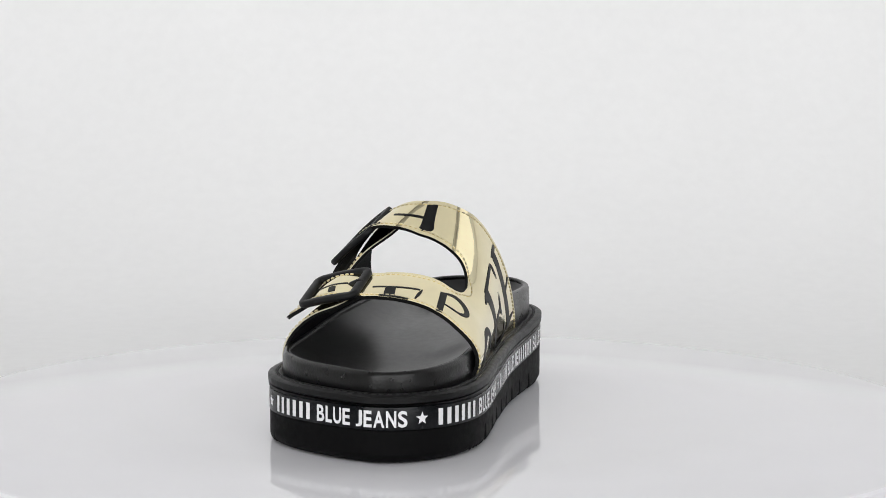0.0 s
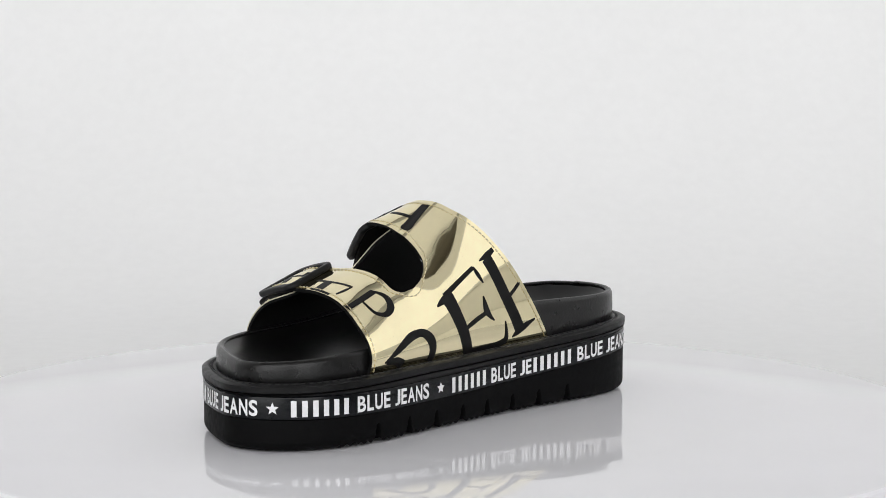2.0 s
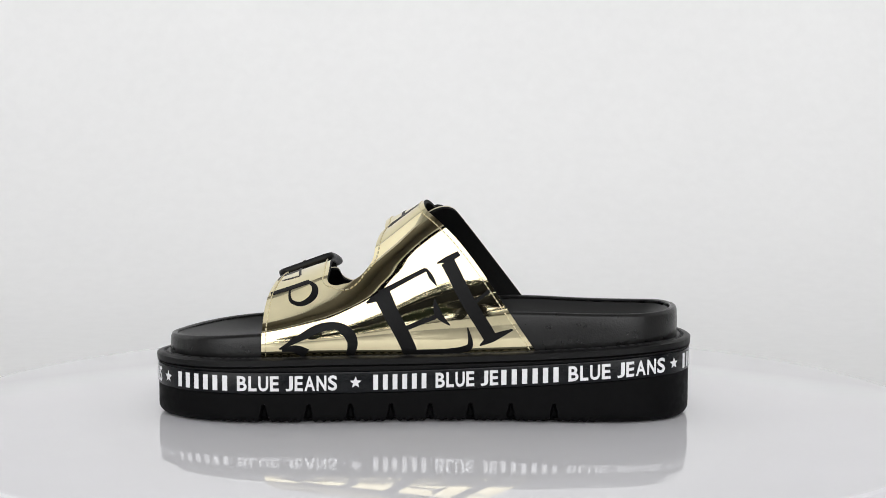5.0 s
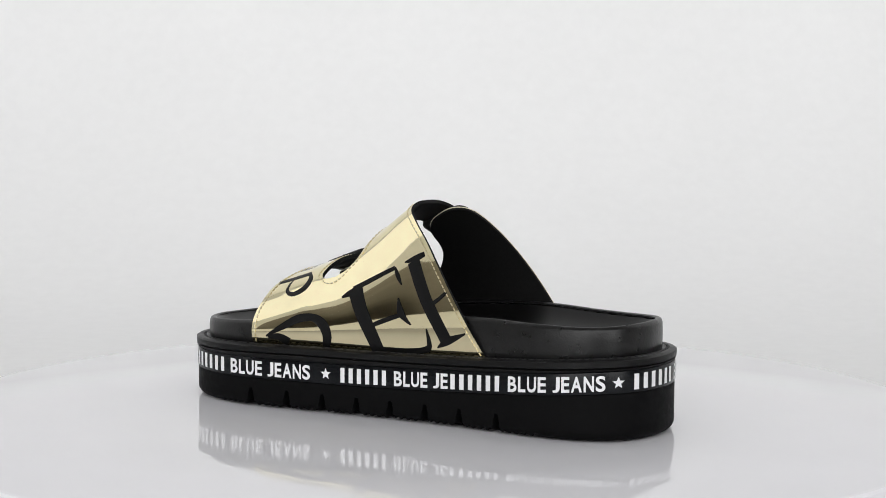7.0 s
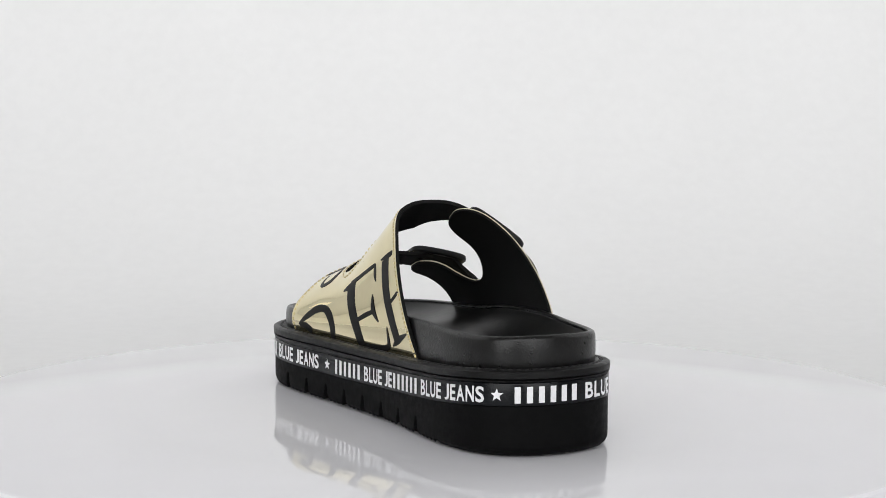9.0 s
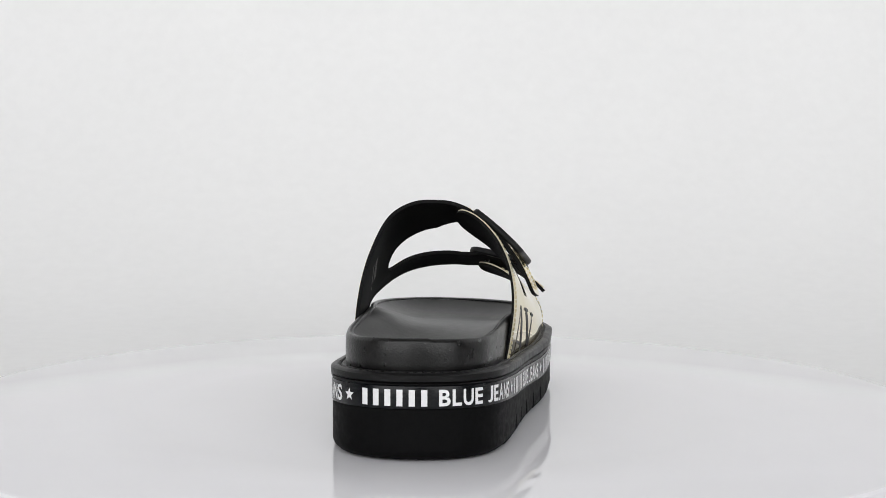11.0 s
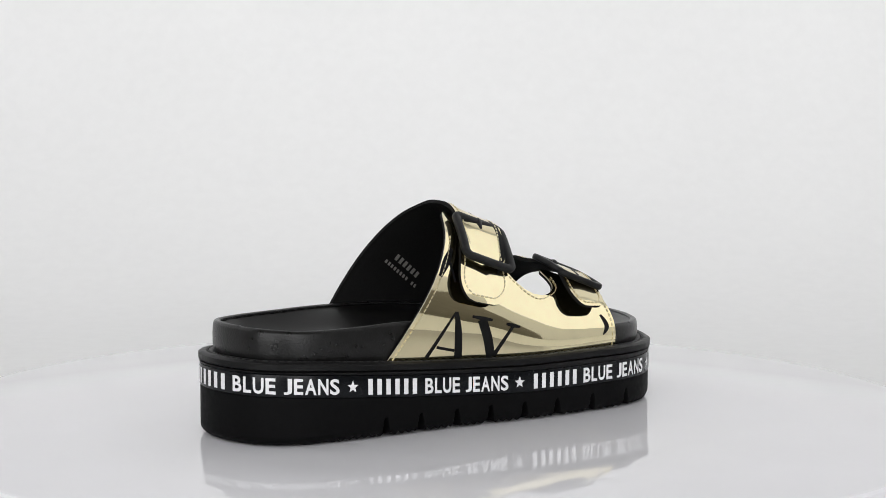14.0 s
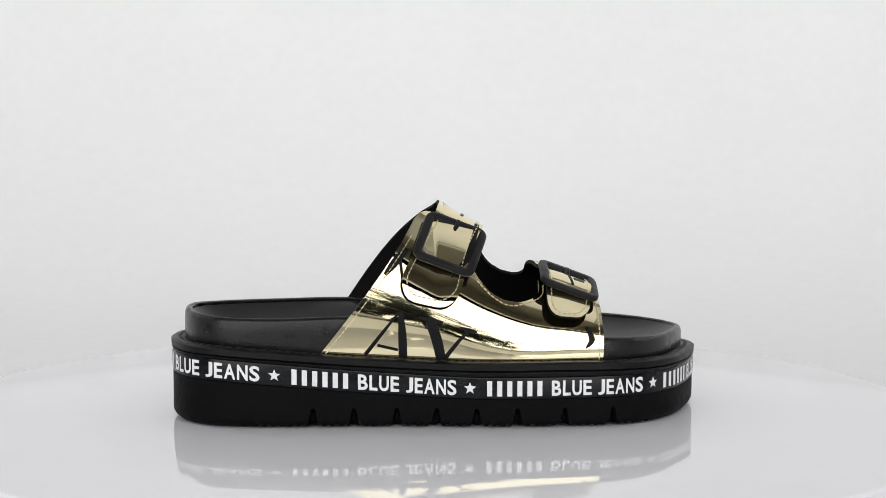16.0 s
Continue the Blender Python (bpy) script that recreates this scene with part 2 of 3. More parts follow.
# ======== the sandal ========
# Plan of the sole, u towards the toe, v towards the inner side of the foot.
PLAN = [(.1312, .0040), (.1297, .0150), (.1240, .0258), (.1130, .0365), (.0955, .0440), (.0753, .0468), (.0530, .0464), (.0322, .0451),
        (.0120, .0445), (-.0074, .0438), (-.0275, .0437), (-.0475, .0448), (-.0690, .0467), (-.0920, .0482), (-.1120, .0466), (-.1270, .0400),
        (-.1360, .0298), (-.1405, .0168), (-.1412, .0040), (-.1388, -.0090), (-.1332, -.0195), (-.1222, -.0284), (-.1060, -.0338),
        (-.0780, -.0386), (-.0571, -.0414), (-.0363, -.0444), (-.0162, -.0484), (.0040, -.0527), (.0237, -.0560), (.0474, -.0580),
        (.0690, -.0590), (.0890, -.0542), (.1045, -.0435), (.1150, -.0305), (.1232, -.0165), (.1285, -.0050)]


def closed_spline(ctl, per=24):
    n, out = len(ctl), []
    for i in range(n):
        a, b, c, d = (Vector(ctl[(i + k) % n]) for k in (-1, 0, 1, 2))
        for j in range(per):
            f = j / per
            out.append(0.5 * (2 * b + (c - a) * f + (2 * a - 5 * b + 4 * c - d) * f * f + (3 * b - a - 3 * c + d) * f**3))
    return out


class Outline:
    """The sole's outline by arc length, counter-clockwise from the toe along the inner side."""

    def __init__(self):
        raw = closed_spline(PLAN)
        for _ in range(30):
            raw = [(raw[i - 1] + 2 * raw[i] + raw[(i + 1) % len(raw)]) / 4 for i in range(len(raw))]
        self.p = raw
        self.s = [0.0]
        for i in range(len(raw)):
            self.s.append(self.s[-1] + (raw[(i + 1) % len(raw)] - raw[i]).length)
        self.length = self.s[-1]
        self.sn = np.array(self.s)
        self.x = np.array([p.x for p in raw] + [raw[0].x])
        self.y = np.array([p.y for p in raw] + [raw[0].y])

    def at(self, s):
        s = s % self.length
        return Vector((np.interp(s, self.sn, self.x), np.interp(s, self.sn, self.y)))

    def normal(self, s, reach=0.0015):
        d = (self.at(s + reach) - self.at(s - reach)).normalized()
        return Vector((d.y, -d.x))

    def inset(self, s, d):
        """A point d inside the outline; wide insets use a calmer normal."""
        return self.at(s) - self.normal(s, 0.002 + abs(d) * 1.2) * d

    def nearest(self, u, v):
        k = int(np.argmin((self.x[:-1] - u) ** 2 + (self.y[:-1] - v) ** 2))
        return self.s[k]


LINE = Outline()


def band_z(u, v):
    """Middle of the printed band: higher at the heel."""
    return lerp_table(u, [(-.145, .0286), (-.12, .0276), (-.09, .0252), (-.05, .0222), (0, .0197), (.05, .0193), (.10, .0195), (.135, .0200)]) + (0.0006 if v > 0 else -0.0006) * max(0, 1 - abs(u) / 0.1)


def welt_z(u, v):
    return band_z(u, v) + lerp_table(u, [(-.14, .0112), (-.05, .0120), (.05, .0128), (.13, .0108)])


def rim_z(u, v):
    """Top of the footbed's rim."""
    base = lerp_table(u, [(-.14, .0545), (-.12, .0535), (-.09, .0535), (-.05, .0540), (-.01, .0520), (.03, .0470), (.07, .0440), (.10, .0420), (.135, .0398)])
    if v < 0:
        base -= lerp_table(u, [(-.14, .0004), (-.10, .0009), (-.06, .0006), (.0, .002), (.05, .002), (.12, .0)])
    return base


def sole_rings(steps, prof):
    """Rings of points round the sole; prof(u, v, s) gives (inset, z) rows."""
    S = [k / steps * LINE.length for k in range(steps)]
    cols = []
    for s in S:
        p = LINE.at(s)
        cols.append([(*LINE.inset(s, d), z) for d, z in prof(p.x, p.y, s)])
    return [list(r) for r in zip(*cols)]


GROOVES_IN = [.0753, .0530, .0322, .0120, -.0074, -.0275, -.0475, -.0690]
GROOVES_OUT = [-.0780, -.0571, -.0363, -.0162, .0040, .0237, .0474, .0699]


def build_outsole(sandal):
    cuts = [LINE.nearest(u, 0.046) for u in GROOVES_IN] + [LINE.nearest(u, -0.05) for u in GROOVES_OUT]
    span_in, span_out = (LINE.nearest(.098, .044), LINE.nearest(-.092, .048)), (LINE.nearest(-.105, -.034), LINE.nearest(.095, -.05))

    def prof(u, v, s):
        near = min(min(abs(s - c), LINE.length - abs(s - c)) for c in cuts)
        treaded = span_in[0] < s < span_in[1] or span_out[0] < s < span_out[1]
        tooth = 0.0
        if treaded:
            tooth = 0.0015 * (0.5 + 0.5 * math.sin(s * 2 * math.pi / 0.0042)) ** 2
        out = []
        for z in (0.0, 0.0012, 0.0025, 0.004, 0.0055, 0.007, 0.0082, 0.0090):
            half = 0.0021 * (1 - z / 0.0094) + 0.0005
            cut = 0.0045 * max(0.0, min(1.0, (half - near) / 0.0006)) if z < 0.0088 else 0.0
            edge = 0.0012 if z == 0.0 else (0.0004 if z < 0.002 else 0.0)
            if not treaded:
                edge += 0.0009 * max(0, 1 - z / 0.004) ** 2
            out.append((edge + cut, z + (tooth if z == 0.0 else tooth * 0.35 if z < 0.002 else 0)))
        zb = band_z(u, v)
        out += [(0.0, 0.011), (0.0, zb - 0.0056), (0.0011, zb - 0.0050), (0.0011, zb + 0.0055), (0.006, zb + 0.0058)]
        return out
    rings = sole_rings(1300, prof)
    under = [[(x * k, y * k, z) for x, y, _ in rings[0]] for k, z in ((0.50, -DROP), (0.80, -DROP), (0.84, -0.0002), (0.93, 0.0012))]
    bm = bmesh.new()
    loft(bm, under + rings, True, (True, True))
    return part("outsole", bm, RUBBER, sandal, "thick matt black rubber platform with notched tread", angle=30)


def band_point(s, z_off, out):
    """On the band: s along it, z_off from its middle line, out from the outline."""
    p = LINE.at(s)
    q = p + LINE.normal(s) * out
    return Vector((q.x, q.y, band_z(p.x, p.y) + z_off))


def build_band(sandal, outsole):
    bm = bmesh.new()

    def prof(u, v, s):
        zb = band_z(u, v)
        return [(0.0012, zb - 0.0053), (-0.0001, zb - 0.0051), (-0.0003, zb - 0.0046), (-0.0003, zb + 0.0046), (-0.0001, zb + 0.0052), (0.0012, zb + 0.0054)]
    loft(bm, sole_rings(500, prof))
    band = part("printed_band", bm, BAND, sandal, "glossy black band with white lettering round the platform")
    build_band_lettering(band)
    return band


def ribbon_quad(bm, corners, depth_map):
    """A flat quad (x, y corners) mapped onto the band, cut into strips along x."""
    (x0, y0), (x1, y1), (x2, y2), (x3, y3) = corners
    n = max(1, int(abs(max(x1, x2) - min(x0, x3)) / 0.0012))
    low = [depth_map(x0 + (x1 - x0) * k / n, y0 + (y1 - y0) * k / n) for k in range(n + 1)]
    top = [depth_map(x3 + (x2 - x3) * k / n, y3 + (y2 - y3) * k / n) for k in range(n + 1)]
    a = [bm.verts.new(p) for p in low]
    b = [bm.verts.new(p) for p in top]
    for i in range(n):
        bm.faces.new((a[i], a[i + 1], b[i + 1], b[i]))


def glyph(char):
    """Flat faces of a capital in the built-in font, x and y from 0 to 1."""
    cu = bpy.data.curves.new("glyph", "FONT")
    cu.body, cu.size, cu.resolution_u, cu.offset = char, 1.0, 4, 0.026
    ob = new("glyph", cu)
    bpy.context.view_layer.update()
    ev = ob.evaluated_get(bpy.context.evaluated_depsgraph_get())
    me = ev.to_mesh()
    xy = [(v.co.x, v.co.y) for v in me.vertices]
    faces = [list(p.vertices) for p in me.polygons]
    ev.to_mesh_clear()
    bpy.data.objects.remove(ob)
    bpy.data.curves.remove(cu)
    lo, hi = min(x for x, y in xy), max(x for x, y in xy)
    bot, top = min(y for x, y in xy), max(y for x, y in xy)
    return [((x - lo) / (hi - lo), (y - bot) / (top - bot)) for x, y in xy], faces


# widths of the condensed capitals, and the gap between them
WIDTHS = {"B": 1.0, "L": 0.82, "U": 1.0, "E": 0.88, "J": 0.80, "A": 1.14, "N": 1.06, "S": 1.0}
GAP = 0.17


def build_band_lettering(band):
    OUT, HALF = 0.00045, 0.0038
    stars = [LINE.nearest(u, v) for u, v in ((.1234, .0254), (.0295, .0448), (-.1294, .037), (-.0951, -.0355), (-.0006, -.0525))]
    joint = LINE.nearest(-.0416, .0441)
    stars.append(stars[4] + (stars[4] - stars[3]) * 0.985)
    for s in stars:
        bm = bmesh.new()
        c = bm.verts.new(band_point(s, 0, OUT))
        ring = []
        for k in range(10):
            a = math.pi / 2 + k * math.pi / 5
            r = 0.0031 if k % 2 == 0 else 0.00135
            ring.append(bm.verts.new(band_point(s - r * math.cos(a), r * math.sin(a), OUT)))
        for k in range(10):
            bm.faces.new((c, ring[k], ring[(k + 1) % 10]))
        part("star", bm, WHITE_PRINT, band, "white five-pointed star")
    L = LINE.length
    runs = [(stars[0] + .0072, .0842, 1.0), (stars[1] + .0076, None, 0.80), (joint, stars[2] - joint - .0062, 1.0),
            (stars[2] + .0068, (stars[3] - stars[2]) - .0140, 1.0), (stars[3] + .0072, stars[4] - stars[3] - .0138, 1.0),
            (stars[4] + .0072, stars[5] - stars[4] - .0138, 1.0), (stars[5] + .0070, stars[0] + L - stars[5] - .0140, 1.0)]
    glyphs = {c: glyph(c) for c in WIDTHS}
    for s0, width, shown in runs:
        if width is None:
            width = (joint - s0) / 0.812
        # the maker's name as plain blocks
        cell = width * 0.368 / 6.0
        for k in range(6):
            bm = bmesh.new()
            ribbon_quad(bm, [(k + .24, -1), (k + .74, -1), (k + .74, 1), (k + .24, 1)],
                        lambda x, y: band_point(s0 + x * cell, y * HALF, OUT))
            part("bar", bm, WHITE_PRINT, band)
        for w, a, b in (("BLUE", .410, .657), ("JEANS" if shown == 1.0 else "JE", .697, 1.0 if shown == 1.0 else .808)):
            total = sum(WIDTHS[c] for c in w) + GAP * (len(w) - 1)
            unit, x0 = (b - a) * width / total, s0 + a * width
            for c in w:
                xy, faces = glyphs[c]
                bm = bmesh.new()
                vs = [bm.verts.new(band_point(x0 + x * WIDTHS[c] * unit, (y * 2 - 1) * HALF, OUT)) for x, y in xy]
                for f in faces:
                    if len(set(f)) > 2:
                        bm.faces.new([vs[i] for i in f])
                part("letter", bm, WHITE_PRINT, band)
                x0 += (WIDTHS[c] + GAP) * unit


def build_welt(sandal):
    bm = bmesh.new()

    def prof(u, v, s):
        zb, zw = band_z(u, v), welt_z(u, v)
        return [(0.004, zb + 0.0050), (0.0002, zb + 0.0053), (-0.0004, zb + 0.0060), (-0.0007, zw - 0.0048), (0.0002, zw - 0.0043), (-0.0008, zw - 0.0038), (-0.0009, zw - 0.0010), (0.0003, zw - 0.0002), (0.0016, zw),
                (0.0026, zw - 0.0001), (0.0031, zw - 0.0009), (0.0039, zw - 0.0009), (0.0044, zw - 0.0001), (0.0058, zw - 0.0001), (0.0070, zw - 0.0012), (0.011, zw - 0.0015)]
    loft(bm, sole_rings(420, prof))
    welt = part("welt", bm, WELT, sandal, "stitched black rubber welt above the band", angle=50)
    bm = bmesh.new()
    n = int(LINE.length / 0.0042)
    for k in range(n):
        s = k / n * LINE.length
        pts = []
        for f in (-0.5, -0.25, 0.25, 0.5):
            q = LINE.inset(s + f * 0.0032, 0.0035)
            p = LINE.at(s)
            pts.append((q.x, q.y, welt_z(p.x, p.y) - 0.0006 + (0.0003 if abs(f) < 0.4 else -0.0003)))
        tube(bm, pts, 0.00038, 5)
    part("stitching", bm, BLACK_THREAD, welt, "black lockstitch", kind="stuff")
    return welt


def build_footbed(sandal):
    def prof(u, v, s):
        zw, zr = welt_z(u, v), rim_z(u, v)
        h = zr - zw
        return [(0.0085, zw - 0.0016), (0.0066, zw - 0.0010), (0.0061, zw + h * 0.25), (0.0061, zw + h * 0.55), (0.0063, zr - 0.0022), (0.0069, zr - 0.0006), (0.0079, zr),
                (0.0089, zr - 0.0003), (0.0098, zr - 0.0012)]
    rings = sole_rings(360, prof)
    last = rings[-1]
    bm = bmesh.new()
    loft(bm, rings)
    foot = part("footbed", bm, LEATHER, sandal, "moulded black leather footbed with a raised rim", angle=60)
    # the dish inside the rim: rows across the foot
    edge = np.array([(x, y) for x, y, z in last])
    lo, hi = edge[:, 0].min() + 0.0004, edge[:, 0].max() - 0.0004
    rows_u, across = 130, 36
    med, lat = [], []
    for k in range(len(edge)):
        (med if edge[k, 1] > lerp_table(edge[k, 0], [(-.14, .006), (.0, -.004), (.13, .002)]) else lat).append(edge[k])
    med, lat = (np.array(sorted(map(tuple, q))) for q in (med, lat))
    bm = bmesh.new()
    grid = []
    for i in range(rows_u + 1):
        u = lo + (hi - lo) * (0.5 - 0.5 * math.cos(PI * i / rows_u))
        v1, v0 = float(np.interp(u, med[:, 0], med[:, 1])), float(np.interp(u, lat[:, 0], lat[:, 1]))
        row = []
        for j in range(across + 1):
            w = 0.5 - 0.5 * math.cos(PI * j / across)
            v = v0 + (v1 - v0) * w
            dist = float(np.sqrt(((edge - (u, v)) ** 2).sum(1)).min())
            f = min(1.0, dist / 0.027)
            drop = lerp_table(u, [(-.13, .0120), (-.07, .0115), (-.02, .0085), (.03, .0060), (.08, .0080), (.12, .0065)])
            a = max(0.0, min(1.0, (0.062 - u) / 0.014))
            b = max(0.0, min(1.0, (v - 0.012) / 0.020))
            c = max(0.0, min(1.0, (u + 0.09) / 0.05))
            arch_in = a * a * (3 - 2 * a) * b * b * (3 - 2 * b) * c
            ww = w * w * (3 - 2 * w)
            level = rim_z(u, -1) * (1 - ww) + rim_z(u, 1) * ww - 0.0012
            row.append(bm.verts.new((u, v, level - drop * (1 - 0.6 * arch_in) * (1 - (1 - f) ** 2.2))))
        grid.append(row)
    for r, q in zip(grid, grid[1:]):
        for j in range(across):
            bm.faces.new((r[j], q[j], q[j + 1], r[j + 1]))
    inside = [v for v in bm.verts if not v.is_boundary]
    for _ in range(10):
        bmesh.ops.smooth_vert(bm, verts=inside, factor=0.5, use_axis_z=True)
    part("insole", bm, INSOLE, foot, "smooth hollowed black leather insole", angle=80)
    # fine seam where the insole meets the wrapped rim; its paler colour paints the rim's highlight
    bm = bmesh.new()
    pts = []
    for k in range(240):
        s = k / 240 * LINE.length
        p, q = LINE.at(s), LINE.inset(s, 0.0095)
        pts.append((q.x, q.y, rim_z(p.x, p.y) - 0.0007))
    tube(bm, pts, 0.00035, 6, closed=True)
    part("rim_seam", bm, RIM_SEAM_GLINT, foot, "thin raised seam")
    return foot


# ---- the upper: an arch over the instep, cut into two straps ----
CREST = [(-.075, .149), (-.04, .1285), (-.0239, .1187), (-.005, .1072), (.0139, .0934), (.03, .0825), (.0416, .0765), (.0507, .0735), (.0664, .0680), (.085, .0625)]
APEX = [(-.05, .008), (.0, .008), (.03, .001), (.05, -.004), (.085, -.005)]


def side_line(side):
    """One long side of the outline as even, calmed columns of u and v."""
    pts = sorted((p.x, p.y) for p in LINE.p if p.y * side > 0.02 and abs(p.x) < 0.115)
    xs = np.linspace(-0.11, 0.11, 221)
    ys = np.interp(xs, [p[0] for p in pts], [p[1] for p in pts])
    for _ in range(60):
        ys[1:-1] = (ys[:-2] + 2 * ys[1:-1] + ys[2:]) / 4
    return xs, ys


SIDES = {1: side_line(1), -1: side_line(-1)}


def base_v(u, side):
    xs, ys = SIDES[side]
    return float(np.interp(u, xs, ys)) - side * (0.0056 if side > 0 else 0.0048)


def arch(u, th, lift=0.0):
    """A point of the instep arch: th 0 at the inner base, pi at the outer base."""
    side = 1 if th < math.pi / 2 else -1
    va, h = lerp_table(u, APEX), lerp_table(u, CREST)
    vb = base_v(u, side)
    zb = welt_z(u, side * 0.04) - 0.0010
    n = lerp_table(u, [(-.06, 2.05), (.0, 2.2), (.06, 2.35)]) if side > 0 else lerp_table(u, [(-.06, 1.85), (.02, 1.75), (.07, 2.0)])
    c, s = abs(math.cos(th)), max(0.0, math.sin(th))
    x, y = c ** (2 / n), s ** (2 / n)
    # nearly straight flanks that lean in, then a round crest
    if side > 0:
        x *= lerp_table(y, [(0, 1), (.06, 1.034), (.2, 1.072), (.35, 1.085), (.5, 1.075), (.6, 1.055), (.7, 1.04), (.85, 1.045), (.94, 1.06), (1, 1.05)])
    else:
        k = lerp_table(u, [(-.02, 1.0), (.02, 0.55), (.06, 0.5)])
        x *= 1 + k * lerp_table(y, [(0, 0), (.1, .030), (.25, .074), (.4, .095), (.6, .09), (.75, .065), (.86, .04), (1, .04)])
    return Vector((u, va + (vb - va) * x, zb + (h - zb) * y))


def arch_lift(u, th, lift):
    p = arch(u, th)
    if not lift:
        return p
    e = 0.012
    a = arch(u, min(math.pi, th + e)) - arch(u, max(0, th - e))
    b = arch(u + 0.002, th) - arch(u - 0.002, th)
    nrm = b.cross(a).normalized()
    if nrm.z < -0.2 or nrm.dot(p - Vector((u, 0, 0.03))) < 0:
        nrm = -nrm
    return p + nrm * lift


def slanted(u0, z0, slope, th):
    """u on the arch at angle th along an edge that leans: u = u0 + slope * (z - z0)."""
    u = u0
    for _ in range(40):
        u = 0.5 * u + 0.5 * (u0 + slope * (arch(u, th).z - z0))
    return u


def rear_back(th):
    """Back edge of the rear strap."""
    if th <= PI / 2:
        return slanted(-.0606, .034, .762, th) + lerp_table(th * RAD, [(0, 0), (22, -.0026), (38, -.0026), (55, -.0006), (70, .0010), (90, 0)])
    return lerp_table(th * RAD, [(90, -.0049), (100, -.0062), (112, -.0098), (125, -.0150), (140, -.0246), (150, -.0312), (159, -.0362)])


def front_front(th):
    """Front edge of the front strap."""
    return lerp_table(th * RAD, [(0, .0765), (25, .0760), (50, .0745), (75, .0712), (90, .0690), (115, .0665), (135, .0625), (150, .0585)])


HOLE_TH = 45.0


def hole(th):
    """The gap between the straps on the inner side: its front and back edges."""
    d = th * RAD
    f = max(0.0, min(1.0, (d - HOLE_TH) / 15.0))
    f = math.sqrt(1 - (1 - f) ** 2)
    mid = lerp_table(d, [(0, .0330), (45, .0330), (60, .0300), (90, .0285), (150, .0150)])
    front = lerp_table(d, [(45, .0475), (60, .0440), (90, .0430), (115, .0420), (150, .0385)])
    back = lerp_table(d, [(45, .0215), (60, .0205), (75, .0188), (90, .0160), (115, .0095), (135, .0012), (150, -.0038), (159, -.0068)])
    return mid + (front - mid) * f, mid + (back - mid) * f


def strap_grid(bm, left, right, ths, cols, lift, sink=None):
    rows = []
    for th in ths:
        a, b = left(th), right(th)
        off = lift + (sink(th) if sink else 0.0)
        rows.append([bm.verts.new(arch_lift(a + (b - a) * k / cols, th, off)) for k in range(cols + 1)])
    for r, q in zip(rows, rows[1:]):
        for i in range(cols):
            bm.faces.new((r[i], r[i + 1], q[i + 1], q[i]))


def thicken(bm, depth, edge_slot=None):
    """Gives a sheet depth towards the foot."""
    bmesh.ops.remove_doubles(bm, verts=bm.verts[:], dist=2e-5)
    bmesh.ops.dissolve_degenerate(bm, dist=1e-6, edges=bm.edges[:])
    bmesh.ops.recalc_face_normals(bm, faces=bm.faces[:])
    bm.normal_update()
    up = sum(f.normal.dot(f.calc_center_median() - Vector((0, 0, 0.03))) * f.calc_area() for f in bm.faces)
    if up < 0:
        bmesh.ops.reverse_faces(bm, faces=bm.faces[:])
        bm.normal_update()
    top = list(bm.faces)
    inner = {v: bm.verts.new(v.co - v.normal * depth) for v in list(bm.verts)}
    rim = [e for e in bm.edges if len(e.link_faces) == 1]
    for f in top:
        bm.faces.new([inner[v] for v in reversed(f.verts)])
    for e in rim:
        f = e.link_faces[0]
        a, b = e.verts
        vs = list(f.verts)
        if vs[(vs.index(a) + 1) % len(vs)] != b:
            a, b = b, a
        q = bm.faces.new((b, a, inner[a], inner[b]))
        if edge_slot is not None:
            q.material_index = edge_slot


def tab_round(edge, other, th, end, reach, amount):
    """Rounds a strap's end corners."""
    d = (end - th) * RAD
    if d >= reach:
        return edge(th)
    f = 1 - d / reach
    k = 1 - math.sqrt(max(0.0, 1 - f * f))
    a, b = edge(th), other(th)
    return a + (b - a) * amount * k


REAR_END, FRONT_END = radians(158.5), radians(152.5)


def inner_sheet(lift, trim=0.0):
    """The inner panel with both straps as one sheet."""
    bm = bmesh.new()
    base = [k / 30 * radians(HOLE_TH) for k in range(31)]

    def up(end):
        a = radians(HOLE_TH)
        return [a + (end - a) * (1 - (1 - k / 90) ** 1.22) for k in range(91)]
    hf, hb = (lambda th: hole(th)[0]), (lambda th: hole(th)[1])
    strap_grid(bm, rear_back, hb, base, 26, lift)
    strap_grid(bm, hf, front_front, base, 14, lift)
    rb = lambda th: tab_round(rear_back, hb, th, REAR_END, 9.0, 0.32)
    rf = lambda th: tab_round(hb, rear_back, th, REAR_END, 9.0, 0.32)
    fb = lambda th: tab_round(hf, front_front, th, FRONT_END, 9.0, 0.32)
    ff = lambda th: tab_round(front_front, hf, th, FRONT_END, 9.0, 0.32)

    for left, right, end, cols in ((rb, rf, REAR_END, 26), (fb, ff, FRONT_END, 14)):
        rows = []
        for th in up(end):
            a, b = left(th), right(th)
            rows.append([bm.verts.new(arch_lift(a + (b - a) * k / cols, th, lift + tongue_lift(th, a + (b - a) * k / cols))) for k in range(cols + 1)])
        for r, q in zip(rows, rows[1:]):
            for i in range(cols):
                bm.faces.new((r[i], r[i + 1], q[i + 1], q[i]))
    return bm


def outer_back(th):
    return slanted(-.0717, .0355, .76, th)


